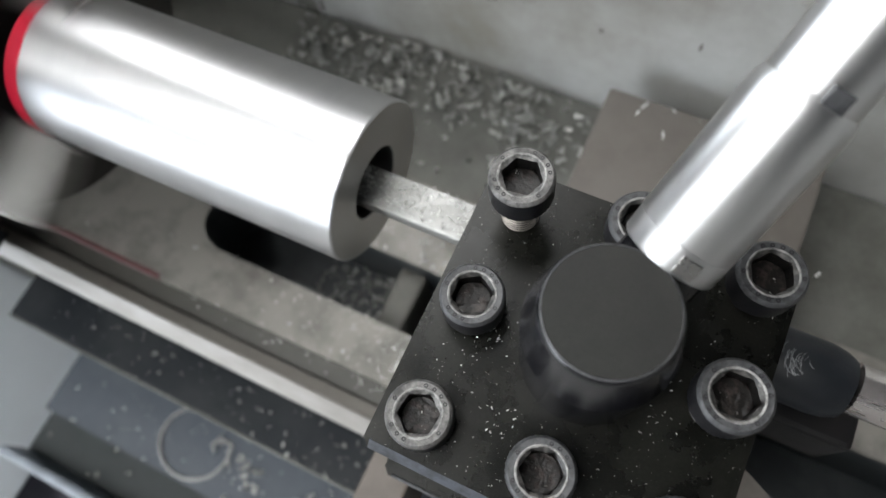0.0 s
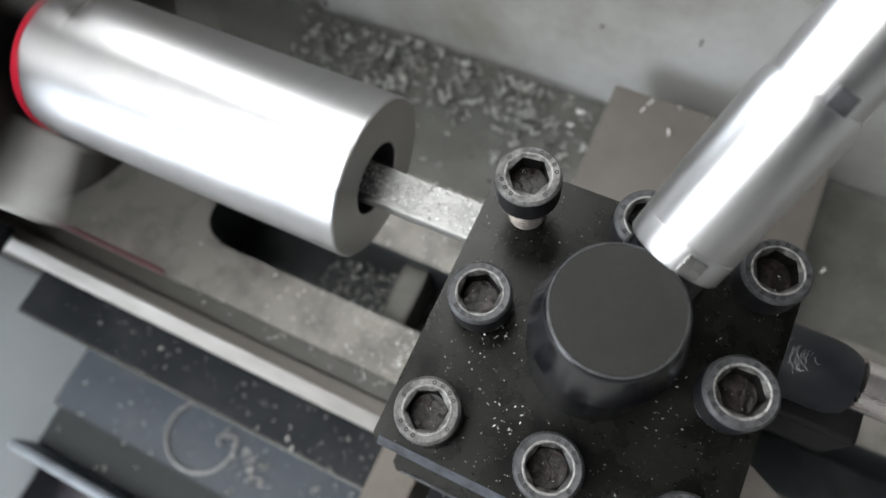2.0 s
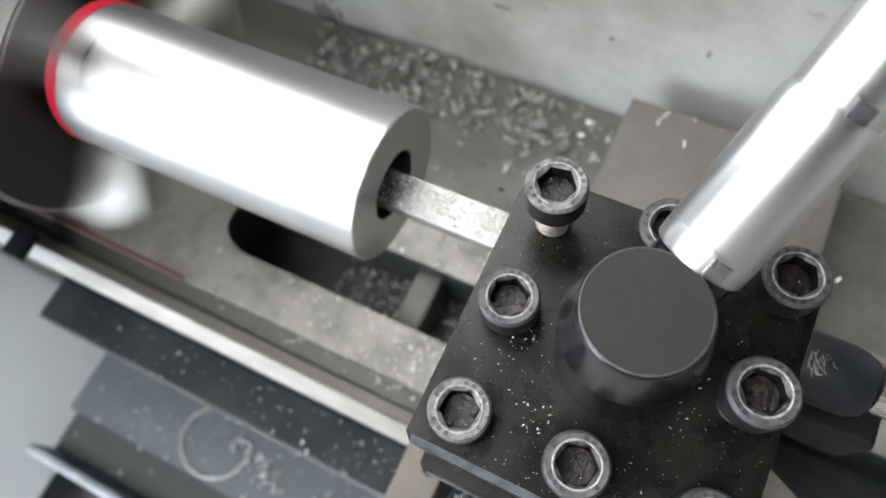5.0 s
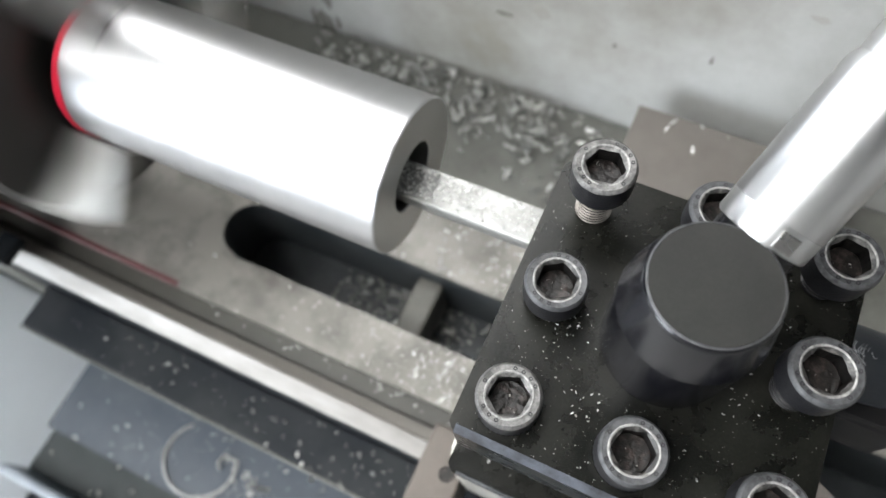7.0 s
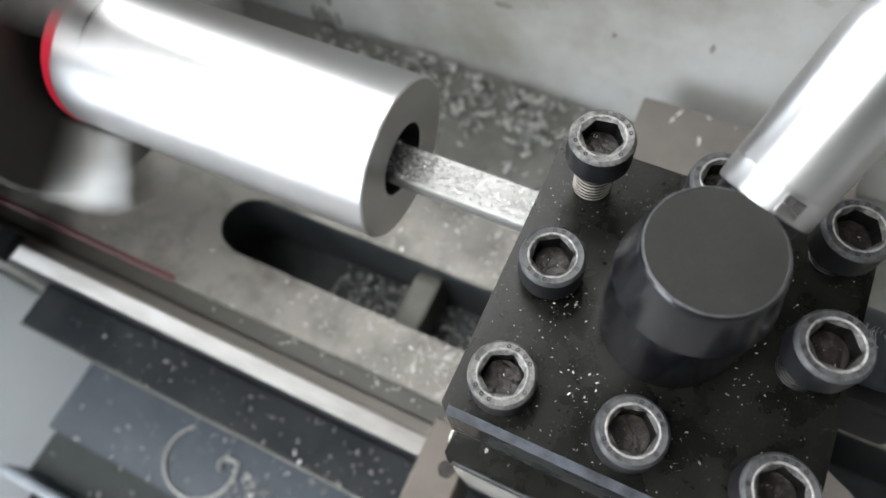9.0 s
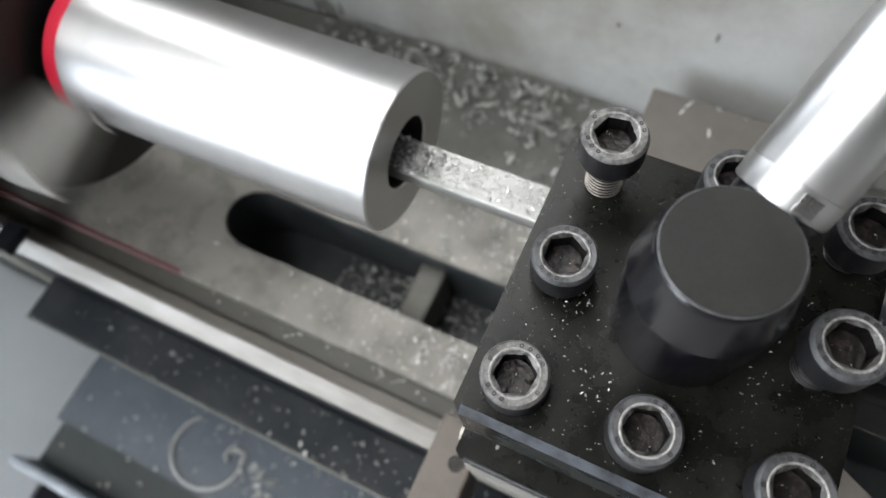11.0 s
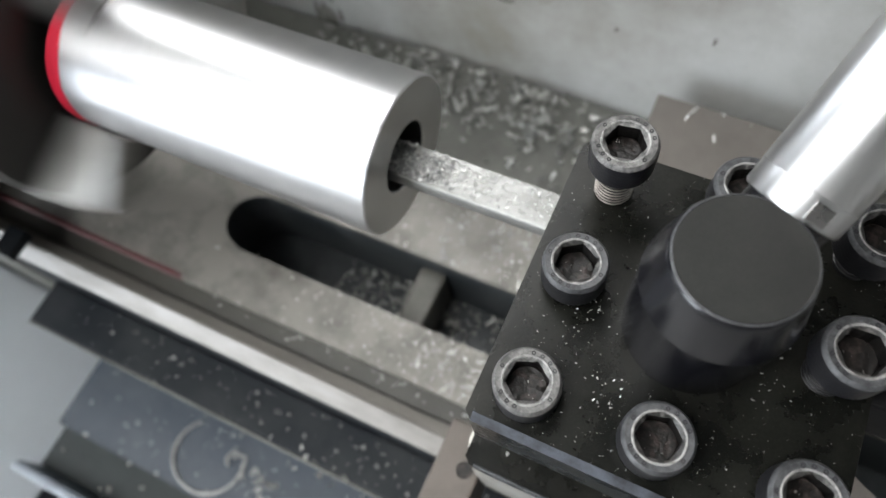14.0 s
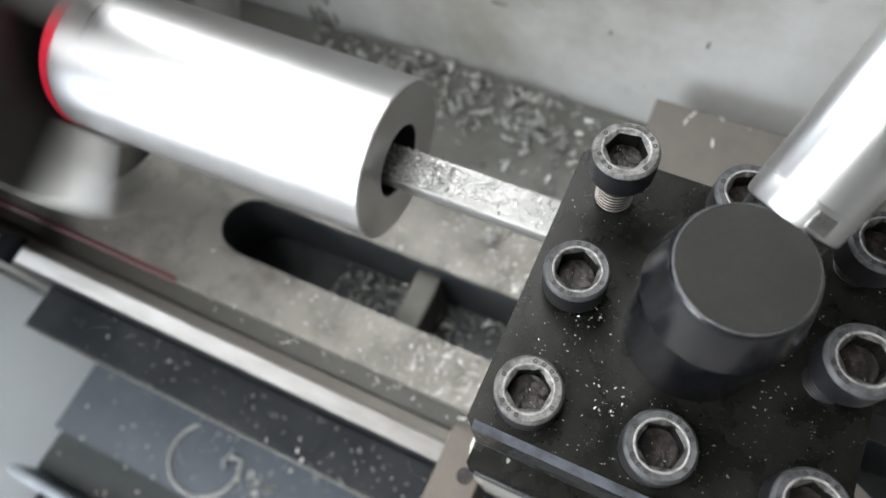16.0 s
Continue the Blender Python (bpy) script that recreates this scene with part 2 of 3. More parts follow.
def prism_x(outline, x0, x1, bevel=0.0):
    """A profile of (y, z) points drawn out along x."""
    bm = bmesh.new()
    a = [bm.verts.new((x0, y, z)) for y, z in outline]
    b = [bm.verts.new((x1, y, z)) for y, z in outline]
    bm.faces.new(a)
    bm.faces.new(b[::-1])
    k = len(a)
    for i in range(k):
        bm.faces.new((a[i], b[i], b[(i + 1) % k], a[(i + 1) % k]))
    if bevel:
        bmesh.ops.bevel(bm, geom=[e for e in bm.edges if abs(e.verts[0].co.x - e.verts[1].co.x) > 0.01], offset=bevel, segments=2, affect="EDGES")
    return bm


def prism_z(outline, z0, z1, bevel=0.0):
    bm = bmesh.new()
    a = [bm.verts.new((x, y, z1)) for x, y in outline]
    b = [bm.verts.new((x, y, z0)) for x, y in outline]
    bm.faces.new(a)
    bm.faces.new(b[::-1])
    k = len(a)
    for i in range(k):
        bm.faces.new((a[i], b[i], b[(i + 1) % k], a[(i + 1) % k]))
    if bevel:
        bmesh.ops.bevel(bm, geom=[e for e in bm.edges if e.verts[0].co.z > z1 - 1e-6 and e.verts[1].co.z > z1 - 1e-6], offset=bevel, segments=2, affect="EDGES")
    return bm


def tube(points, radius, n=8):
    """A round cord through the points."""
    bm = bmesh.new()
    rings = []
    for k, p in enumerate(points):
        p = Vector(p)
        d = (Vector(points[min(k + 1, len(points) - 1)]) - Vector(points[max(k - 1, 0)])).normalized()
        u = d.orthogonal().normalized() if k == 0 else (rings_u - d * rings_u.dot(d)).normalized()
        rings_u = u
        v = d.cross(u)
        rings.append([bm.verts.new(p + radius * (math.cos(2 * math.pi * i / n) * u + math.sin(2 * math.pi * i / n) * v)) for i in range(n)])
    for a, b in zip(rings, rings[1:]):
        for i in range(n):
            bm.faces.new((a[i], a[(i + 1) % n], b[(i + 1) % n], b[i]))
    bm.faces.new(rings[0][::-1])
    bm.faces.new(rings[-1])
    return bm


def chips(name, places, mat, label, rng, parent=None):
    """Loose curled slivers: places are (x, y, z, size, curl)."""
    verts, faces = [], []
    for x, y, z, size, curl in places:
        rot = Euler((rng.uniform(-0.7, 0.7), rng.uniform(-0.7, 0.7), rng.uniform(0, 6.28))).to_matrix()
        w, th = size * rng.uniform(0.25, 0.55), size * rng.uniform(0.05, 0.1)
        steps = 5 if curl > 1 else 2
        rad = size / max(curl, 0.3)
        base = len(verts)
        for k in range(steps + 1):
            a = curl * (k / steps - 0.5)
            ww = w * (0.45 + 0.45 * math.sin(math.pi * (k + 0.6) / (steps + 1.2))) * rng.uniform(0.55, 1.45)
            skew = rng.uniform(-0.3, 0.3) * w
            for side in (-1, 1):
                for lift in (-1, 1):
                    r = rad + lift * th
                    p = rot @ Vector((r * math.sin(a), side * ww / 2 + skew + a * size * 0.12, rad - r * math.cos(a)))
                    verts.append((x + p.x, y + p.y, z + p.z + size * 0.12))
        for k in range(steps):
            o = base + 4 * k
            for a, b in ((0, 1), (1, 3), (3, 2), (2, 0)):
                faces.append((o + a, o + b, o + 4 + b, o + 4 + a))
        e = base + 4 * steps
        faces.append((base, base + 2, base + 3, base + 1))
        faces.append((e, e + 1, e + 3, e + 2))
    me = bpy.data.meshes.new(name)
    me.from_pydata(verts, [], faces)
    me.materials.append(M[mat])
    ob = new(name, me)
    if parent:
        ob.parent = parent
    return tagged(ob, label, "metal chips", kind="stuff")


R = random.Random(7)

# ---- the room ----


def room():
    # unseen shell: dark ceiling cuts reflections in the plate, pale floor brightens the workpiece
    f = part("floor", box(-3, 3, -2.4, 2.6, FLOOR_Z - 0.1, FLOOR_Z), "concrete")
    tagged(f, "grey concrete workshop floor", "floor", kind="structure")
    c = part("ceiling", box(-3.1, 3.1, -2.5, 2.7, 1.6, 1.7), "dark_ceiling")
    tagged(c, "unseen ceiling, dark to cut reflections", "ceiling", kind="structure")
    for nm, b in (("wall_north", (-3.1, 3.1, 2.6, 2.7)), ("wall_east", (3, 3.1, -2.4, 2.6))):
        tagged(part(nm, box(*b, FLOOR_Z, 1.6), "plaster"), "grey plaster workshop wall", "wall", kind="structure")
    w = thing("wall_south", "grey plaster wall with a window opening", "wall", "structure")
    part("wall_panel", box(-3.1, -2.6, -2.5, -2.4, FLOOR_Z, 1.6), "plaster", w)
    part("wall_panel", box(-0.9, 3.1, -2.5, -2.4, FLOOR_Z, 1.6), "plaster", w)
    part("wall_panel", box(-2.6, -0.9, -2.5, -2.4, FLOOR_Z, -0.6), "plaster", w)
    part("wall_panel", box(-2.6, -0.9, -2.5, -2.4, 1.2, 1.6), "plaster", w)
    w = thing("wall_west", "grey plaster wall with a wide window opening", "wall", "structure")
    part("wall_panel", box(-3.1, -3, -2.4, -1.9, FLOOR_Z, 1.6), "plaster", w)
    part("wall_panel", box(-3.1, -3, 2.2, 2.6, FLOOR_Z, 1.6), "plaster", w)
    part("wall_panel", box(-3.1, -3, -1.9, 2.2, FLOOR_Z, 0.1), "plaster", w)
    part("wall_panel", box(-3.1, -3, -1.9, 2.2, 1.4, 1.6), "plaster", w)
    for lx, ly, sx, sy, watts in LAMPS:
        lamp = thing("ceiling_lamp", "long white ceiling lamp panel over the lathe", "lamp", group="ceiling lamps")
        hx, hy = sx / 2, sy / 2
        part("housing", box(lx - hx - 0.02, lx + hx + 0.02, ly - hy - 0.02, ly + hy + 0.02, 1.53, 1.6, 0.01), "enamel", lamp)
        part("diffuser", box(lx - hx, lx + hx, ly - hy, ly + hy, 1.512, 1.53, 0.004), lampmat, lamp)


room()

# ---- lathe: bed, tray, headstock, splash guard ----


def bed():
    t = thing("lathe_bed", "oily cast-iron lathe bed with bright ways and chips", "lathe bed")
    arc = [(-0.2135 - 0.019 * math.sin(a), 0.034 - 0.019 * math.cos(a)) for a in np.linspace(0, math.pi, 17)]
    outline = [(-0.385, -0.0148), (0.9, -0.0148), (0.9, 0.015), *arc, (0.9, 0.053), (0.9, 0.102), (-0.385, 0.102)]
    part("deck", prism_z(outline, -0.235, -0.18, 0.0015), "bed", t, "stained ground deck with a long slot", True)
    part("rear_shelf", box(-0.385, 0.9, 0.1025, 0.192, -0.24, -0.1865, 0.002), "bed_rough", t, "oily grey rear casting")
    part("front_way", prism_x([(-0.0172, -0.1945), (-0.0330, -0.1813), (-0.0335, -0.1808), (-0.0425, -0.190),
                               (-0.0425, -0.196), (-0.0172, -0.196)], -0.384, 0.9, 0.0008), "rail", t, "bright worn prismatic way", True)
    part("way_crest", prism_x([(-0.0266, -0.1885), (-0.0266, -0.1832), (-0.0329, -0.1808), (-0.0332, -0.1812), (-0.0272, -0.1887)], -0.384, 0.9, 0.0004), "crest", t, "brownish worn crest of the way", True)
    part("groove_strip", prism_x([(-0.0152, -0.1860), (-0.0152, -0.1803), (-0.0146, -0.1797), (-0.0122, -0.1796), (-0.0122, -0.1799), (-0.0149, -0.1806), (-0.0149, -0.1860)], -0.384, -0.236), "red_paint", t, "dull red paint strip beside the groove")
    # shallow groove floor, coloured darker than the ways beside it
    part("groove_floor", prism_x([(-0.0151, -0.1856), (-0.0250, -0.1862), (-0.0262, -0.1834), (-0.0264, -0.1834), (-0.0264, -0.1880), (-0.0151, -0.1880)], -0.383, 0.9), "groove", t, "dark groove floor")
    part("way_side", box(-0.384, 0.9, -0.0420, -0.0175, -0.2905, -0.1962), "ledge", t, "black painted side below the way")
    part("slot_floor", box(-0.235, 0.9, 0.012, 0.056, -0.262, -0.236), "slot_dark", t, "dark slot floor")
    # dark sheet added just inside the deck's slot walls to shade the recess
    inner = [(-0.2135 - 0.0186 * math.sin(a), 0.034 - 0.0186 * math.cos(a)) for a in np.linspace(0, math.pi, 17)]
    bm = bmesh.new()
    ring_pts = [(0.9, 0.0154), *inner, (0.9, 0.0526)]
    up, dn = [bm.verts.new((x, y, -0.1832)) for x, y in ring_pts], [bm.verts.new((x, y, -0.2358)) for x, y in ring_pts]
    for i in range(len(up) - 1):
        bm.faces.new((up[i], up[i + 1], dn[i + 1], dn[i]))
    part("slot_shade_lining", bm, "slot_dark", t, "dark sheet lining the slot to deepen its shade", True)
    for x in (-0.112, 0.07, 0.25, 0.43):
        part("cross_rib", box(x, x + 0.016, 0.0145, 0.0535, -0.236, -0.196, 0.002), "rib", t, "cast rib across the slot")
    part("front_ledge", box(-0.362, 0.9, -0.0740, -0.0422, -0.29, -0.245, 0.002), "ledge", t, "black painted ledge below the way")
    part("ledge_lip", box(-0.362, 0.9, -0.0754, -0.0742, -0.29, -0.2452, 0.0004), "bed_rough", t, "worn lip of the ledge")
    part("bed_side", box(-0.384, 0.9, -0.075, 0.19, -0.42, -0.291), "ledge", t)


bed()


def tray():
    t = thing("chip_tray", "blue-grey painted chip tray with scattered chips", "chip tray")
    part("pan", prism_x([(-0.0762, -0.385), (-0.139, -0.385), (-0.139, -0.398), (-0.0762, -0.398)], -0.395, 0.9, 0.0015), "tray", t, "blue-grey tray floor")
    # front strip of the tray, lower and darker than the pan
    part("low_strip", box(-0.395, 0.9, -0.1758, -0.1394, -0.408, -0.396, 0.001), "low_strip", t, "darker lowered strip along the tray front")
    part("rim", prism_x([(-0.1762, -0.386), (-0.1762, -0.371), (-0.180, -0.369), (-0.184, -0.371), (-0.184, -0.40), (-0.1762, -0.40)], -0.40, 0.9, 0.001), "rim", t, "worn folded rim")
    c = thing("lathe_cabinet", "dark painted stand under the lathe tray", "cabinet")
    part("body", box(-0.9, 0.9, -0.174, 0.19, FLOOR_Z, -0.425, 0.004), "cabinet", c)
    part("front_panel", box(-0.9, 0.9, -0.26, -0.1745, FLOOR_Z, -0.47, 0.004), "cabinet", c)


tray()


def headstock():
    t = thing("headstock", "pale grey enamelled lathe headstock and gear cover", "headstock")
    bm = box(-0.75, -0.396, -0.33, -0.0455, -0.424, -0.225, 0.006, 3)
    # side leaned back so that the ceiling lamps brighten it
    for v in bm.verts:
        if v.co.x > -0.5 and v.co.z > -0.3:
            v.co.x -= 0.12
    part("gear_cover", bm, "enamel", t, "pale grey enamelled cover with a sloping side")
    part("casting", box(-0.75, -0.386, -0.045, 0.18, -0.42, -0.10, 0.008, 3), "bed_rough", t, "oily headstock casting")
    # unseen block added to keep lamp and window light off the chuck end
    part("shade_block", box(-0.75, -0.316, -0.125, 0.08, -0.0995, 0.32, 0.012, 3), "bed_rough", t, "unseen headstock block that shades the bed near the chuck")
    part("spindle_nose", pre(lathe([(0, -0.40), (0.045, -0.40), (0.045, -0.306), (0, -0.306)], 48, "x"), 0, AXIS_Y, AXIS_Z), "chuck", t, "steel spindle nose")
    part("way_stop", box(-0.352, -0.338, -0.047, -0.0285, -0.1795, -0.173, 0.001), "ledge", t, "small black stop")


def pre(bm, x, y, z):
    bmesh.ops.translate(bm, verts=bm.verts, vec=(x, y, z))
    return bm


headstock()


def smudge(x, z, w, h, seed):
    """An uneven thin blot on the sheet."""
    bm = bmesh.new()
    n = 40
    front, back = [], []
    for i in range(n):
        a = 2 * math.pi * i / n
        r = 0.5 * (0.62 + 0.35 * noise.noise(Vector((1.3 * math.cos(a), 1.3 * math.sin(a), seed * 7.3))) + 0.18 * noise.noise(Vector((5 * math.cos(a), 5 * math.sin(a), seed * 3.1))) + 0.25)
        p = (x + w * r * math.cos(a), z + h * r * math.sin(a))
        front.append(bm.verts.new((p[0], 0.1926, p[1])))
        back.append(bm.verts.new((p[0], 0.1931, p[1])))
    bm.faces.new(front)
    bm.faces.new(back[::-1])
    for i in range(n):
        bm.faces.new((front[i], back[i], back[(i + 1) % n], front[(i + 1) % n]))
    return bm


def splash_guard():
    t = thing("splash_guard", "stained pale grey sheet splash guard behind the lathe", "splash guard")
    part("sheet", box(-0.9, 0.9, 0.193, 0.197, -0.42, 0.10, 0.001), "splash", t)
    for x, z, w, h, seed in ((-0.250, -0.182, 0.013, 0.030, 1), (-0.244, -0.155, 0.008, 0.022, 2), (-0.259, -0.180, 0.006, 0.018, 3), (-0.240, -0.178, 0.005, 0.015, 9), (-0.117, -0.121, 0.011, 0.004, 4),
                             (-0.052, -0.120, 0.003, 0.003, 5), (-0.002, -0.110, 0.002, 0.006, 6)):
        part("smudge", smudge(x, z, w, h, seed), "seam", t, "dark oily smudge")
    for x, z, w, h, seed in ((-0.095, -0.112, 0.012, 0.010, 12), (0.034, -0.066, 0.010, 0.004, 13)):
        part("smudge", smudge(x, z, w, h, seed), "film", t, "faint oily smudge")


splash_guard()

# ---- chuck and workpiece, which turn together ----


def chuck():
    t = thing("lathe_chuck", "dark three-jaw lathe chuck, spinning", "chuck")
    part("body", lathe([(0, -0.07), (0.064, -0.07), (0.067, -0.067), (0.067, -0.003), (0.0645, 0), (0.022, 0), (0.021, -0.03), (0, -0.03)], 96, "x"), "chuck", t, "dark steel chuck body", True)
    for k in range(3):
        bm = bmesh.new()
        prof = [(0.0312, 0.0), (0.0312, 0.0250), (0.0335, 0.0262), (0.050, 0.0262), (0.0640, 0.0258), (0.0655, 0.0248), (0.0672, 0.0)]
        a = [bm.verts.new((h, -0.007, r)) for r, h in prof]
        b = [bm.verts.new((h, 0.007, r)) for r, h in prof]
        bm.faces.new(a)
        bm.faces.new(b[::-1])
        for i in range(len(a)):
            bm.faces.new((a[i], b[i], b[(i + 1) % len(a)], a[(i + 1) % len(a)]))
        bmesh.ops.bevel(bm, geom=list(bm.edges), offset=0.0008, segments=1, affect="EDGES")
        bmesh.ops.rotate(bm, verts=bm.verts, cent=(0, 0, 0), matrix=Matrix.Rotation(radians(120 * k), 3, "X"))
        jaw = part("jaw", bm, "jaw", t, "hardened steel jaw")
        # bright strips stand in for the highlight along the polished jaw edges
        for r0, r1, h0, h1 in ((0.0636, 0.0656, 0.0252, 0.0264), (0.0310, 0.0330, 0.0254, 0.0268)):
            bm = box(h0, h1, -0.0068, 0.0068, r0, r1, 0.0004, 1)
            bmesh.ops.rotate(bm, verts=bm.verts, cent=(0, 0, 0), matrix=Matrix.Rotation(radians(120 * k), 3, "X"))
            part("jaw_edge_glint", bm, "rod_steel", jaw, "bright strip for the highlight on the jaw edge")
    return t


def workpiece():
    t = thing("workpiece", "bright turned aluminium cylinder with a bored hole", "workpiece")
    L, r, b = 0.1365, 0.0305, 0.0138
    part("cylinder", lathe([(r, -0.002), (r, L - 0.0006), (r - 0.0006, L)], 128, "x"), "alu", t, "turned aluminium skin", True)
    part("end_face", lathe([(r - 0.0006, L), (b + 0.0004, L), (b, L - 0.0004)], 128, "x"), "alu_face", t, "fine-turned end face", True)
    part("bore", lathe([(b, L - 0.0004), (b, 0.01), (0, 0.01)], 64, "x"), "bore", t, "dark bored hole", True)
    bm = lathe([(r + 0.0001, -0.0026), (r + 0.0004, -0.0024), (r + 0.0004, 0.0030), (r + 0.0001, 0.0034)], 96, "x")
    for v in bm.verts:
        if v.co.x > 0.002:
            a = math.atan2(v.co.z, v.co.y)
            v.co.x += -0.0015 + 0.0017 * math.sin(a + 1) + 0.0006 * math.sin(7 * a)
    part("red_band", bm, "red", t, "uneven red marked band near the jaws", True)
    return t


the_chuck, the_workpiece = chuck(), workpiece()

# ---- carriage, tool post, boring bar, which feed along the bed ----


def carriage():
    t = thing("carriage", "brown-grey steel lathe cross slide and compound", "carriage")
    part("cross_slide", box(-0.037, 0.075, -0.0445, 0.171, -0.158, -0.133, 0.0012), "slide", t, "brown-grey ground slide top")
    part("saddle", box(-0.030, 0.068, -0.044, 0.165, -0.1795, -0.1585, 0.001), "bed_rough", t, "oily saddle casting")
    part("compound_slide", box(-0.0635, -0.0442, -0.15, -0.030, -0.178, -0.118, 0.0012), "side_plate", t, "brown-grey side plate of the compound slide")
    part("swivel_plate", prism_z([(0.020, 0.024), (0.057, 0.0045), (0.112, -0.0235), (0.100, -0.060), (0.020, -0.060)], -0.0905, -0.0665, 0.0016), "slide", t, "brown-grey angled end of the compound slide")
    part("screw_hole", pre(lathe([(0, -0.1178), (0.0028, -0.1178), (0.0035, -0.1176), (0.0035, -0.1182), (0, -0.1182)], 24), -0.0505, -0.0480, 0), "socket", t, "small oily screw hole")
    return t


def screw(post, x, y, top, turn, pale=False):
    """A socket cap screw: knurled head, worn rim, hexagon socket, threaded shank."""
    head = thing("clamp_screw", "", "")
    head.parent = post
    head["label"] = "black socket head clamp screw with a worn rim"
    hr, hh, depth = 0.00855, 0.0098, 0.0056
    bm = bmesh.new()
    n = 72
    z0, z1 = top - hh, top

    def ring(r, z, knurl=0.0):
        return [bm.verts.new((x + (r - knurl * (i % 2)) * math.cos(2 * math.pi * i / n), y + (r - knurl * (i % 2)) * math.sin(2 * math.pi * i / n), z)) for i in range(n)]
    rings = [ring(0.0045, z0), ring(hr - 0.0006, z0), ring(hr, z0 + 0.0006, 0.00014), ring(hr, z1 - 0.0018, 0.00014), ring(hr - 0.0001, z1 - 0.0012)]
    for a, b in zip(rings, rings[1:]):
        for i in range(n):
            bm.faces.new((a[i], a[(i + 1) % n], b[(i + 1) % n], b[i]))
    me = part("head", bm, "screw_black", post, "", True)
    bm = bmesh.new()
    rings = [ring(hr - 0.0001, z1 - 0.0012), ring(hr - 0.0005, z1 - 0.0003), ring(hr - 0.0009, z1 + 0.00002), ring(hr - 0.0013, z1 - 0.00004), ring(0.0063, z1 - 0.00004)]
    for a, b in zip(rings, rings[1:]):
        for i in range(n):
            bm.faces.new((a[i], a[(i + 1) % n], b[(i + 1) % n], b[i]))
    rim = part("rim", bm, "pale_rim" if pale else "screw_worn", post, "pale scuffed rim" if pale else "worn grey rim", True)
    bm = bmesh.new()

    def worn_ring(r, z):
        wob = [1 + 0.035 * noise.noise(Vector((2.6 * math.cos(2 * math.pi * i / n), 2.6 * math.sin(2 * math.pi * i / n), 80 * x + 130 * y))) for i in range(n)]
        return [bm.verts.new((x + r * w * math.cos(2 * math.pi * i / n), y + r * w * math.sin(2 * math.pi * i / n), z)) for i, w in enumerate(wob)]
    rings = [ring(0.0063, z1 - 0.00004), worn_ring(0.0061, z1 + 0.0001), worn_ring(0.0057, z1 - 0.0001)]
    for a, b in zip(rings, rings[1:]):
        for i in range(n):
            bm.faces.new((a[i], a[(i + 1) % n], b[(i + 1) % n], b[i]))
    lip = part("lip", bm, "bright_edge", post, "bright worn lip round the socket", True)
    bm = bmesh.new()
    ap = 0.0047

    def hexagon_ring(z):
        row = []
        for i in range(n):
            a = 2 * math.pi * i / n
            k = (math.degrees(a) - turn) % 60 - 30
            r = min(ap / math.cos(radians(k)), 0.00535) + 0.00016 * noise.noise(Vector((4 * math.cos(a) + x * 900, 4 * math.sin(a), y * 900)))
            row.append(bm.verts.new((x + r * math.cos(a), y + r * math.sin(a), z)))
        return row
    rings = [worn_ring(0.0057, z1 - 0.0001), hexagon_ring(z1 - 0.0008)]
    for a, b in zip(rings, rings[1:]):
        for i in range(n):
            bm.faces.new((a[i], a[(i + 1) % n], b[(i + 1) % n], b[i]))
    inner = part("inner_chamfer", bm, "pale_rim" if pale else "dark_chamfer", post, "worn chamfer round the socket", True)
    bm = bmesh.new()
    upper, lower = hexagon_ring(z1 - 0.0008), hexagon_ring(z1 - depth)
    for i in range(n):
        bm.faces.new((upper[i], upper[(i + 1) % n], lower[(i + 1) % n], lower[i]))
    socket = part("socket", bm, "socket_wall", post, "black hexagon socket")
    bm = bmesh.new()
    rims = [bm.verts.new((x + ap * 0.99 * math.cos(2 * math.pi * i / n), y + ap * 0.99 * math.sin(2 * math.pi * i / n), z1 - depth + 0.0003 + 0.0001 * noise.noise(Vector((3 * math.cos(2 * math.pi * i / n), 3 * math.sin(2 * math.pi * i / n), x * 300))))) for i in range(n)]
    skirt = [bm.verts.new((x + 0.0051 * math.cos(2 * math.pi * i / n), y + 0.0051 * math.sin(2 * math.pi * i / n), z1 - depth)) for i in range(n)]
    low = [bm.verts.new((x + 0.0016 * math.cos(2 * math.pi * i / n), y + 0.0016 * math.sin(2 * math.pi * i / n), z1 - depth)) for i in range(n)]
    for a, b in ((skirt, rims), (rims, low)):
        for i in range(n):
            bm.faces.new((a[i], a[(i + 1) % n], b[(i + 1) % n], b[i]))
    bm.faces.new(low)
    grime = part("socket_floor", bm, "socket", post, "grimy socket floor", True)
    shank = part("shank", pre(lathe([(0, z0 + 0.0004), (0.0046, z0 + 0.0004), (0.0046, -0.012), (0, -0.012)], 32), x, y, 0), "screw_black", post, "oily threaded shank", True)

    def helix(*levels):
        return [[bm.verts.new((x + r * math.cos(2 * math.pi * i / 32), y + r * math.sin(2 * math.pi * i / 32), z + h + 0.0015 * i / 32)) for i in range(32)] for r, h in levels]
    bm = bmesh.new()
    z = z0 - 0.0002
    while z > 0.0002:
        turned = helix((0.0050, -0.00022), (0.0053, -0.0001), (0.0053, 0.0001), (0.0050, 0.00022))
        for a, b in zip(turned, turned[1:]):
            for i in range(31):
                bm.faces.new((a[i], a[i + 1], b[i + 1], b[i]))
        z -= 0.0015
    # bright crests on pale screws only; elsewhere the hub's shade is in the colour
    ridge = part("thread_crest", bm, "thread" if pale else "screw_black", post, "bright thread crests" if pale else "thread crests darkened for shade")
    bm = bmesh.new()
    z = z0 - 0.0002
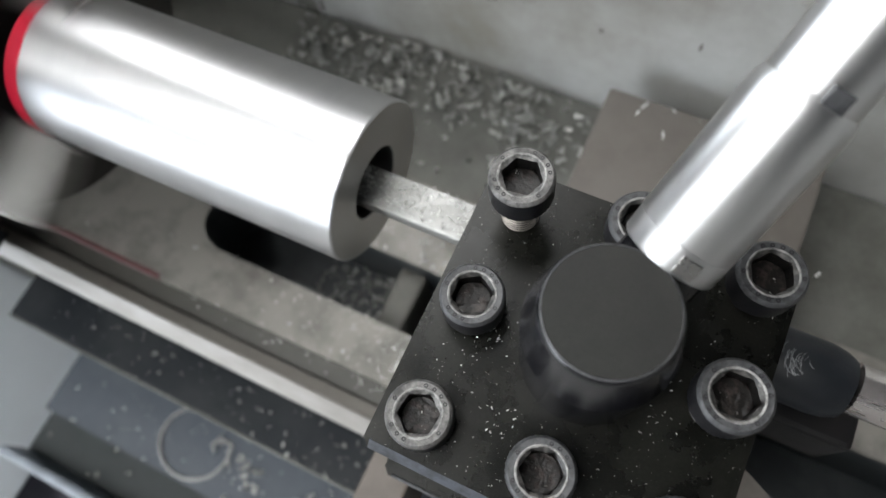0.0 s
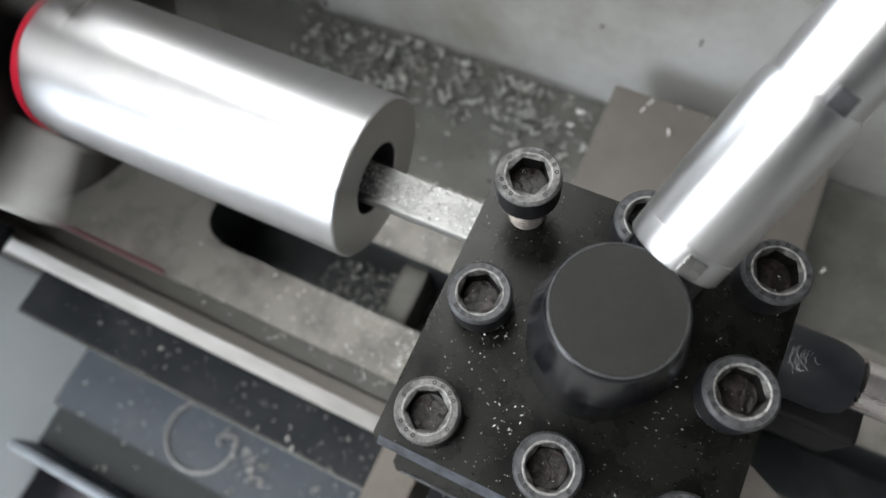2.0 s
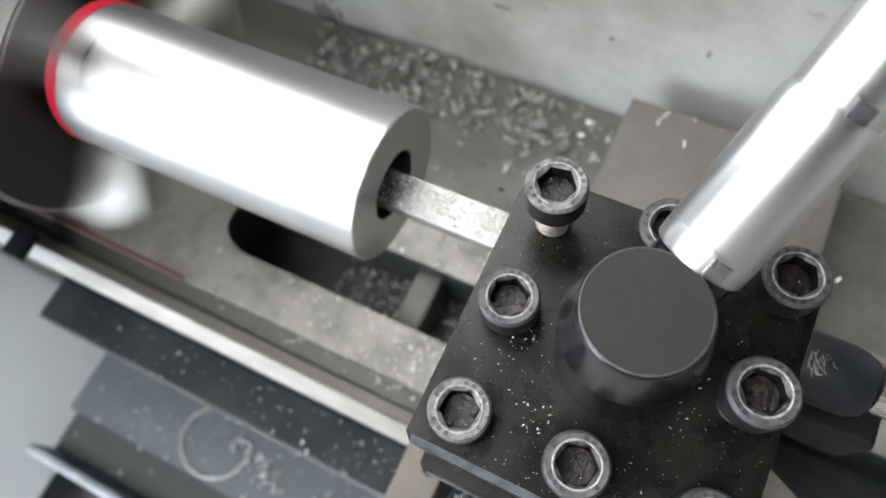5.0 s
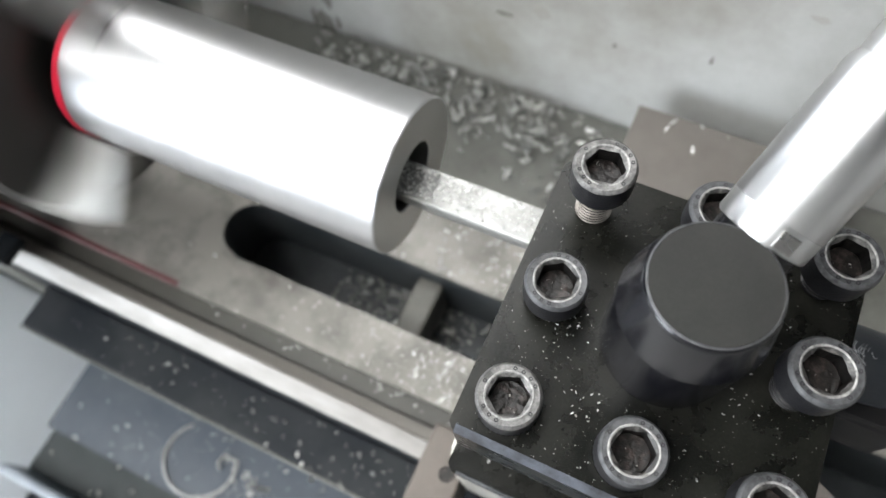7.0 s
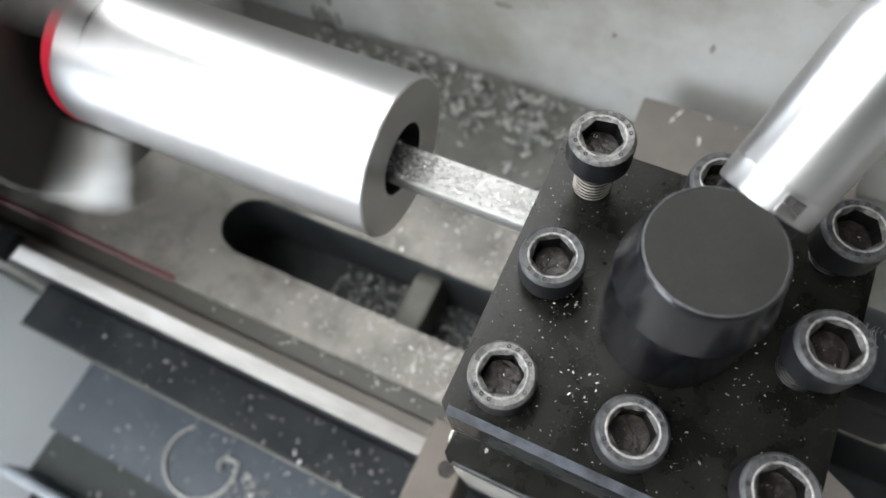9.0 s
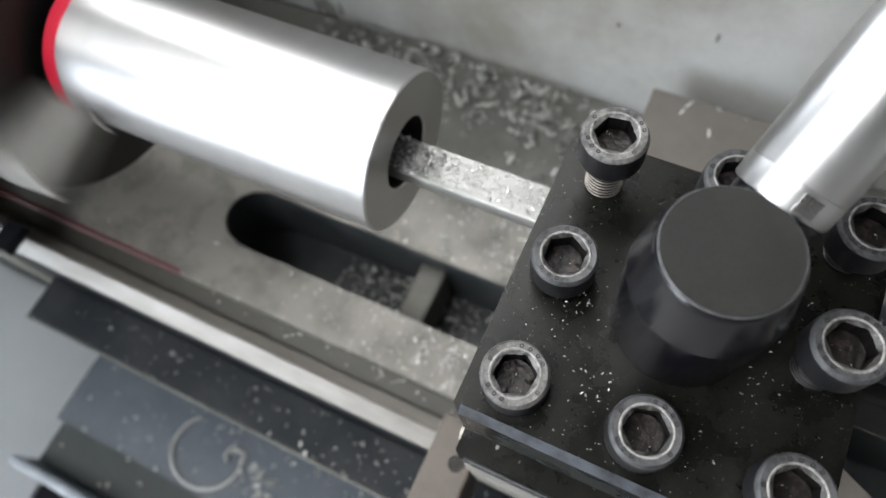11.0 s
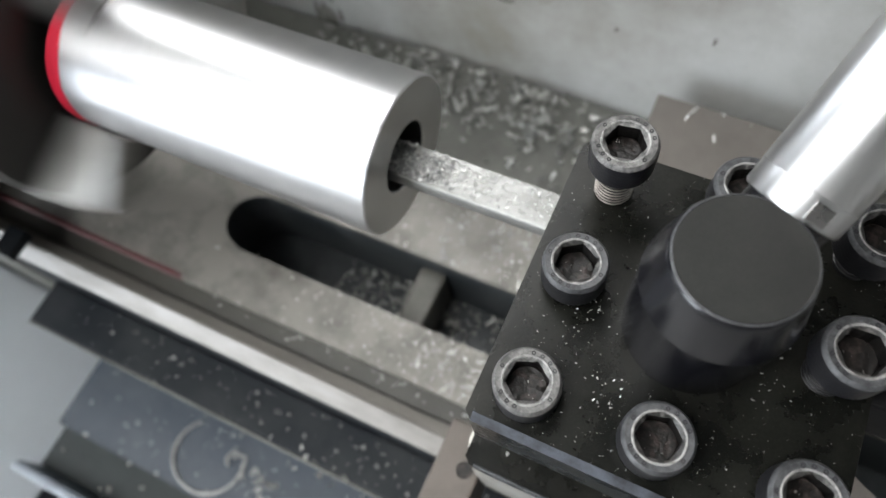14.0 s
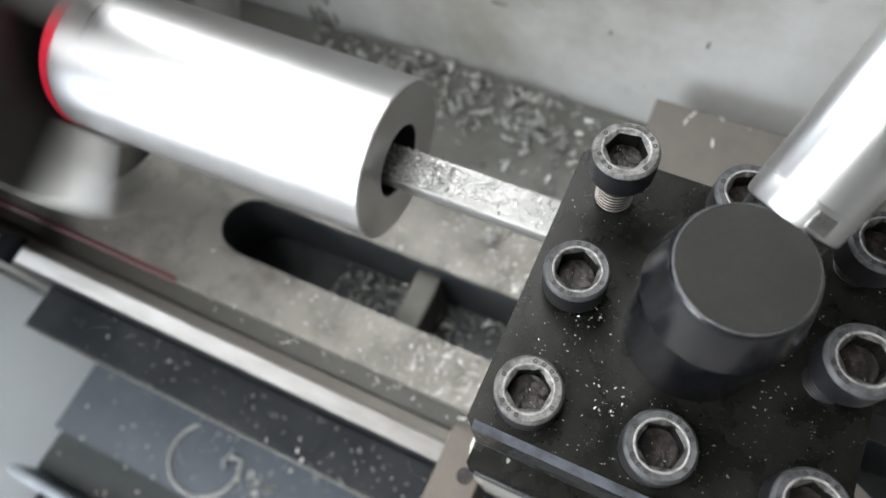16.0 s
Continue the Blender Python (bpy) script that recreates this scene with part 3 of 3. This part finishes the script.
    while z > 0.0002:
        for pair in (((0.0050, 0.00022), (0.0044, 0.0008)), ((0.0050, -0.00022), (0.0044, -0.0007))):
            a, b = helix(*pair)
            for i in range(31):
                bm.faces.new((a[i], a[i + 1], b[i + 1], b[i]))
        z -= 0.0015
    flank = part("thread", bm, "socket_wall", post, "dark oily thread flanks")
    # stamped marks on the rim
    for a in (20, 38, 58, 77, 150, 205, 226, 244, 320):
        c, q = math.cos(radians(turn + a)), math.sin(radians(turn + a))
        mk = part("stamp", pre(lathe([(0.00024, top + 0.00002), (0.0003, top + 0.00005), (0.00056, top + 0.00005), (0.0006, top - 0.0001)], 10), x + 0.0069 * c, y + 0.0069 * q, 0), "screw_black", post, "small stamped mark")
        mk.parent = head
    for o in (me, rim, lip, inner, socket, grime, shank, ridge, flank):
        o.parent = head
    return head


def tool_post():
    t = thing("tool_post", "black four-way lathe tool post with clamp screws", "tool post")
    h = 0.0444
    ch = 0.0022
    octo = [(-h, -h + ch), (-h + ch, -h), (h - ch, -h), (h, -h + ch), (h, h - ch), (h - ch, h), (-h + ch, h), (-h, h - ch)]
    part("top_plate", prism_z(octo, -0.024, 0, 0.0020), "black_oxide", t, "scuffed black top plate")
    part("core", box(-0.024, 0.024, -0.024, 0.024, -0.056, -0.0243), "black_oxide", t, "black core block")
    part("bottom_plate", prism_z([(x - 0.0015 if x < 0 else x, y - 0.0056 if y < 0 else y) for x, y in octo], -0.063, -0.056, 0.0012), "black_oxide", t, "black lower plate")
    foot = [(-0.0455, -0.010), (-0.0470, -0.0225), (-0.0476, -0.0340), (-0.0477, -0.0415), (-0.0458, -0.0475), (-0.0410, -0.0492), (0.048, -0.0492), (0.048, 0.040), (-0.045, 0.040)]
    part("base_block", prism_z(foot, -0.1325, -0.0632, 0.0012), "base_steel", t, "bright steel base block with a rounded corner")
    # worn front chamfer, the window's sheen put into its colour
    part("front_chamfer", prism_x([(-h + 0.0020, 0.0001), (-h - 0.0001, -0.0020), (-h + 0.0003, -0.0024), (-h + 0.0024, -0.0003)], -h + ch, h - ch), "blue_edge", t, "worn chamfer with the window's bluish sheen in its colour")
    part("lower_chamfer", prism_x([(-h - 0.0049, -0.05595), (-h - 0.0057, -0.0567), (-h - 0.0053, -0.0571), (-h - 0.0045, -0.0563)], -h + ch, h - ch), "screw_worn", t, "bright worn edge")
    hub = part("hub", lathe([(0.0175, 0.0002), (0.0177, 0.010), (0.0179, 0.0280), (0.0179, 0.0290)], 96), "hub_black", t, "smooth black hub", True)
    part("hub_cone", lathe([(0.0179, 0.0290), (0.0177, 0.0297), (0.0150, 0.0422), (0.0146, 0.0432), (0.0142, 0.0438), (0.0138, 0.0440), (0.0130, 0.0438), (0, 0.0438)], 96), "hub_black", hub, "black bevelled shoulder", True)
    part("hub_top", lathe([(0.0137, 0.0437), (0.0137, 0.0441), (0, 0.04415)], 96), "hub_top", hub, "matte black flat top", True)
    part("hub_edge", lathe([(0.01425, 0.0438), (0.01405, 0.04405), (0.01385, 0.04412), (0.0138, 0.0440)], 96), "screw_worn", hub, "worn bright edge ring", True)
    # locking lever
    d = Vector((0.2796, 0.7339, 0.6190)).normalized()
    side = (SLOT_SIDE - d * SLOT_SIDE.dot(d)).normalized()
    turn = Matrix((side, d.cross(side), d)).transposed().to_4x4()
    lever = new("lever")
    lever.parent = t
    tagged(lever, "polished steel locking lever")
    lever.matrix_basis = Matrix.Translation((-0.0003, 0, 0.020)) @ turn
    part("stud", lathe([(0, 0.008), (0.0098, 0.008), (0.0098, 0.0252), (0, 0.0252)], 64), "hub_black", lever, "black stud at the lever root", True)
    part("sleeve_end", lathe([(0, 0.0256), (0.0107, 0.0256), (0.0111, 0.0262), (0.0112, 0.0316), (0.0111, 0.0317), (0, 0.0317)], 64), "chrome", lever, "turned ring at the lever end", True)
    part("sleeve", lathe([(0, 0.03175), (0.0111, 0.03175), (0.0112, 0.0319), (0.0112, 0.0630), (0.0110, 0.0650), (0.0103, 0.0670), (0, 0.0670)], 64), "chrome", lever, "polished lever sleeve", True)
    part("rod", lathe([(0.0101, 0.0671), (0.0101, 0.17), (0.0075, 0.174), (0, 0.175)], 64), "chrome", lever, "polished lever rod", True)
    bm = box(-0.0010, 0.0010, -0.0023, 0.0023, 0.0663, 0.0702, 0.0003)
    bmesh.ops.translate(bm, verts=bm.verts, vec=(0.0102, 0, 0))
    part("pin_slot", bm, "screw_worn", lever, "dark slot in the lever")
    bm = box(-0.0006, 0.0008, -0.0024, 0.0024, 0.0264, 0.0306, 0.0003)
    bmesh.ops.translate(bm, verts=bm.verts, vec=(0.0105, 0, 0))
    part("ring_flat", bm, "steel", lever, "dull flat on the end ring")
    p = 0.032
    for x, y, top, turn in ((-0.975, 0.925, 0.0255, 8), (-1, 0, 0.0131, 30), (-1, -1, 0.0100, 22), (0, -1, 0.0100, 15), (1, -1, 0.0125, 40), (1, 0, 0.0222, 3), (1, 1, 0.0187, 50), (0, 1, 0.0205, 25)):
        screw(t, x * p, y * p, top, turn, x < -0.9 and y != 0)
    return t


SLOT_SIDE = Vector((0.26, -0.68, 0.69))


def boring_bar():
    t = thing("boring_bar", "steel boring bar clamped in the tool post", "boring bar")
    bm = lathe([(0, -0.165), (0.0085, -0.165), (0.0098, -0.16), (0.0098, 0.0446), (0, 0.0446)], 64, "x")
    for v in bm.verts:
        v.co.z = min(v.co.z, 0.0030)
        if v.co.y > 0:
            v.co.y *= 0.5
    part("bar", bm, "bar_steel", t, "bright steel bar with a flat top", True)
    s = part("sleeve", pre(lathe([(0, 0.0450), (0.0104, 0.0450), (0.0114, 0.047), (0.0114, 0.0660), (0.0108, 0.0702), (0.0094, 0.0735), (0, 0.075)], 64, "x"), 0, -0.0058, 0), "sleeve", t, "black sleeve with pale scuffs", True)
    part("rod", pre(lathe([(0, 0.0754), (0.0080, 0.0754), (0.0080, 0.16), (0, 0.16)], 48, "x"), 0, -0.0046, 0), "rod_steel", t, "pale rear rod", True)
    part("clamp_block", box(0.0455, 0.0850, -0.0200, 0.004, -0.040, -0.0118, 0.002), "block_black", t, "black block under the sleeve")
    for k in range(26):
        x0, a0, w = 0.0562 + R.gauss(0, 0.0012), 84 + R.gauss(0, 6), R.uniform(0.0012, 0.0034)
        u0, span = R.uniform(2.2, 3.6), R.uniform(0.8, 2.2)
        pts = [(x0 + w * math.cos(u0 + span * u), math.radians(a0) + 0.26 * math.sin(u0 + span * u) * w / 0.0024) for u in np.linspace(0, 1, 8)]
        pts = [(px + (0.0035 if k % 3 == 0 else 0), -0.0058 - 0.0114 * math.cos(q), 0.0114 * math.sin(q)) for px, q in pts]
        part("scuff", tube(pts, R.uniform(0.00005, 0.00013), 4), "scrawl", s, "pale curled scuff")
    return t


the_carriage, the_post, the_bar = carriage(), tool_post(), boring_bar()

# ---- chips ----


def scatter(n, x0, x1, y0, y1, z, s0, s1, curl=(0.4, 1.6), keep=None):
    out = []
    while len(out) < n:
        x, y = R.uniform(x0, x1), R.uniform(y0, y1)
        if keep is None or R.random() < keep(x, y):
            out.append((x, y, z, R.uniform(s0, s1) * R.choice((0.6, 0.8, 1, 1)), R.uniform(*curl)))
    return out


chips("shelf_chips", scatter(520, -0.25, 0.0, 0.112, 0.188, -0.186, 0.003, 0.0075, (0.6, 4.5), lambda x, y: max(0.04, min(1, (y - 0.118 - 0.02 * math.sin(40 * x)) / 0.05)) * (1 if x < -0.075 else 0.35))
      + scatter(160, -0.24, -0.06, 0.145, 0.189, -0.182, 0.004, 0.009, (1, 5)), "chip_dull", "heap of curled aluminium chips on the rear shelf", R)
chips("bright_chips", scatter(26, -0.22, -0.02, 0.125, 0.186, -0.184, 0.0035, 0.0065, (1, 4)) + scatter(16, -0.165, -0.115, 0.017, 0.051, -0.231, 0.003, 0.005, (1, 4)), "chip_grey", "a few bright chips among the dull ones", R)
chips("deck_chips", scatter(170, -0.20, 0.0, -0.015, 0.014, -0.1798, 0.0008, 0.0026, keep=lambda x, y: 0.08 + max(0, x + 0.17) * 6)
      + scatter(110, -0.15, 0.0, 0.054, 0.1, -0.1798, 0.0008, 0.003) + scatter(130, -0.105, -0.02, 0.054, 0.1, -0.1798, 0.001, 0.0042, (0.5, 4)) + scatter(60, -0.09, -0.03, -0.014, 0.014, -0.1798, 0.001, 0.0038, (0.5, 4)) + scatter(260, -0.14, -0.01, -0.014, 0.014, -0.1799, 0.0005, 0.0016, keep=lambda x, y: 0.1 + max(0, x + 0.13) * 9) + scatter(14, -0.3, -0.22, -0.01, 0.09, -0.1798, 0.001, 0.0025, keep=lambda x, y: 0 if 0.012 < y < 0.056 else 1)
      + scatter(50, -0.24, -0.02, -0.022, -0.012, -0.184, 0.0012, 0.0028, keep=lambda x, y: 0.1 + (x + 0.24) * 4), "chip_grey", "small bright chips on the bed ways", R)
chips("slot_chips", scatter(200, -0.168, -0.112, 0.017, 0.051, -0.234, 0.002, 0.0048, (0.6, 4)) + scatter(130, -0.16, 0.0, 0.017, 0.051, -0.235, 0.003, 0.006, (0.6, 4), lambda x, y: 0.1 if x < -0.13 else 1) + scatter(90, -0.098, -0.03, 0.017, 0.051, -0.232, 0.003, 0.006, (0.6, 4)), "chip_dull", "curled chips in the bed slot", R)
chips("ledge_chips", scatter(70, -0.30, 0.0, -0.074, -0.046, -0.2448, 0.0015, 0.0035, keep=lambda x, y: 0.08 + max(0, x + 0.26) * 3.5), "chip_dull", "scattered chips on the black ledge", R)
chips("tray_dust", scatter(160, -0.34, -0.02, -0.137, -0.078, -0.3849, 0.0008, 0.0022, (0.4, 2)) + scatter(120, -0.33, 0.0, -0.073, -0.045, -0.2449, 0.0006, 0.0016, (0.4, 2)), "chip_dull", "fine chips on the tray and the ledge", R)
chips("tray_chips", scatter(14, -0.24, -0.02, -0.136, -0.08, -0.3848, 0.003, 0.0065, (0.6, 4)) + scatter(26, -0.38, -0.1, -0.17, -0.08, -0.3848, 0.003, 0.006) + scatter(34, -0.26, -0.05, -0.138, -0.08, -0.3848, 0.003, 0.007, (0.4, 3), lambda x, y: max(0, x + 0.27) * 4) + scatter(30, -0.222, -0.190, -0.122, -0.098, -0.3846, 0.002, 0.0062, (0.4, 3)), "chip_dull", "scattered chips in the tray", R)
ring_pts = [(-0.2565 + 0.0315 * math.cos(a), -0.107 + 0.0285 * math.sin(a), -0.3838) for a in np.linspace(2.3, 6.75, 30)] + [(-0.2300, -0.0955, -0.3825), (-0.2385, -0.0945, -0.3815), (-0.2410, -0.1020, -0.3810), (-0.2370, -0.1065, -0.3820)]
tagged(part("curled_chip", tube(ring_pts, 0.0013, 6), "curl_grey"), "long curled swarf ribbon lying in the tray", "metal chip")

post_chips = chips("post_chips", scatter(45, -0.036, -0.016, -0.022, 0.028, 0.0002, 0.0002, 0.0007) + scatter(60, -0.03, 0.04, -0.042, -0.02, 0.0002, 0.0002, 0.0007)
                   + scatter(16, -0.029, -0.021, -0.010, -0.003, 0.0002, 0.0003, 0.0011) + scatter(14, -0.018, -0.010, -0.028, -0.020, 0.0002, 0.0003, 0.0011)
                   + scatter(70, -0.042, 0.042, -0.042, 0.042, 0.0002, 0.0002, 0.0005, keep=lambda x, y: 1 if x * x + y * y > 0.022 ** 2 else 0)
                   + scatter(18, 0.018, 0.027, -0.014, 0.004, 0.0002, 0.0003, 0.0010), "chip_grey", "tiny bright chips on the black plate", R)
bar_chips = chips("bar_chips", [(x, y + AXIS_Y, AXIS_Z + 0.0031, s * 1.0, c) for x, y, z, s, c in scatter(1300, -0.118, -0.043, -0.0078, 0.0040, 0, 0.0003, 0.0012, keep=lambda x, y: 0.35 + max(0, -x - 0.05) * 14)]
                  + [(x, y + AXIS_Y, AXIS_Z + 0.0033 + R.uniform(0, 0.0030) * max(0, 1 - abs(y + 0.002) / 0.007), s, c) for x, y, z, s, c in scatter(240, -0.114, -0.088, -0.0085, 0.0042, 0, 0.0008, 0.0024, (0.5, 3))]
                  , "bar_chip", "fine chips lying on the boring bar", R)
socket_chips = chips("socket_chips", [(0.032 * gx + R.uniform(-0.003, 0.003), 0.032 * gy + R.uniform(-0.003, 0.003), top - 0.0050, R.uniform(0.0002, 0.0007), R.uniform(0.5, 4))
                                       for gx, gy, top in ((-0.975, 0.925, 0.0255), (-1, 0, 0.0131), (-1, -1, 0.01), (0, -1, 0.01), (1, -1, 0.0125), (1, 0, 0.0222), (1, 1, 0.0187)) for k in range(4)], "chip_dull", "grimy chips lying in the screw sockets", R)
plate_dust = chips("plate_dust", scatter(700, -0.0435, 0.0435, -0.0425, 0.0435, 0.0001, 0.00012, 0.00032, keep=lambda x, y: 1 if x * x + y * y > 0.0195 ** 2 else 0), "chip_dull", "fine metal dust on the black plate", R)
chips("deck_dust", scatter(500, -0.16, 0.0, -0.0145, 0.0145, -0.17995, 0.0003, 0.0011, keep=lambda x, y: 0.1 + max(0, x + 0.15) * 8) + scatter(420, -0.15, 0.0, 0.0535, 0.1, -0.17995, 0.0003, 0.0012, keep=lambda x, y: 0.3 + max(0, x + 0.13) * 6), "chip_grey", "fine metal dust on the bed ways", R)
slide_chips = chips("slide_chips", [(-0.0167, 0.1665, -0.1328, 0.0042, 1), (-0.0022, 0.1690, -0.1328, 0.0035, 1.4), (-0.0028, 0.1533, -0.1328, 0.004, 1.2), (-0.019, 0.161, -0.1328, 0.003, 1),
                                    (0.012, 0.168, -0.1328, 0.002, 1), (0.085, 0.11, -0.1328, 0.003, 1)], "chip_grey", "a few chips on the slide", R)
swarf = chips("swarf_clump", [(R.gauss(0, 0.0022), R.gauss(0, 0.0024), R.gauss(0, 0.0017), R.uniform(0.0015, 0.0038), R.uniform(1, 5)) for k in range(34)],
              "bar_chip", "loose clump of curled chips coming out of the bore", R)
slide_chips_low = chips("slot_floor_chips", scatter(24, -0.04, 0.04, -0.0435, -0.026, -0.0558, 0.0008, 0.002), "chip_dull", "small chips in the tool slot", R)

# ---- motion along the bed and of the spindle ----
JAW = [(0, -170), (0.5, -155), (1, -90), (1.5, -185), (2, -165), (2.5, -120), (3, -85), (3.5, -160), (6, -115), (6.5, -200), (7, -150), (7.5, -126),
       (8, -85), (8.5, -90), (9, -140), (11.5, -190), (12, -185), (12.5, -150), (13, -125), (13.5, -95), (14, -150), (14.5, -150), (15, -95), (15.5, -175), (16, -150)]


def spindle_angles():
    """The spindle's turn at every film frame: about 80 degrees each."""
    turns, total = [(0, JAW[0][1])], JAW[0][1]
    for (t0, a0), (t1, a1) in zip(JAW, JAW[1:]):
        nominal = 80 * FPS * (t1 - t0)
        off = (a1 - a0 - nominal + 60) % 120 - 60
        k = round((t1 - t0) * FPS)
        for i in range(1, k + 1):
            turns.append((t0 + i / FPS, total + (nominal + off) * i / k))
        total += nominal + off
    return turns


def motions():
    steps = [i * 0.5 for i in range(33)]
    for ob in (the_carriage, the_post, post_chips, socket_chips, plate_dust, bar_chips, slide_chips, slide_chips_low):
        walk(ob, [(t, pose(FEED * t, 0, 0)) for t in steps])
    walk(the_bar, [(t, pose(FEED * t, AXIS_Y, AXIS_Z)) for t in steps])
    clump = [(0, -0.150, 0, 0.0085, 0), (10.5, -0.145, 0, 0.0085, 0), (11.5, -0.0935, -0.002, 0.0065, 20), (12.5, -0.0965, -0.005, 0.0060, -20), (13.2, -0.100, -0.002, 0.0080, 20), (14.5, -0.0945, 0.001, 0.0075, 60),
             (14.9, -0.0885, 0.001, 0.0085, 90), (15.05, -0.0835, 0.003, 0.0115, 130), (15.3, -0.0865, 0.002, 0.0095, 170), (15.5, -0.0815, 0.003, 0.0080, 210), (15.65, -0.078, 0.030, -0.040, 280), (15.75, -0.077, 0.042, -0.138, 330), (16, -0.077, 0.042, -0.138, 330)]
    walk(swarf, [(t, pose(x, AXIS_Y + y, AXIS_Z + z, 0, 0, a)) for t, x, y, z, a in clump])
    turns = spindle_angles()
    walk(the_chuck, [(t, pose(-0.2355, AXIS_Y, AXIS_Z, a - 90)) for t, a in turns])
    walk(the_workpiece, [(t, pose(-0.2258, AXIS_Y, AXIS_Z, a - 90)) for t, a in turns])


motions()
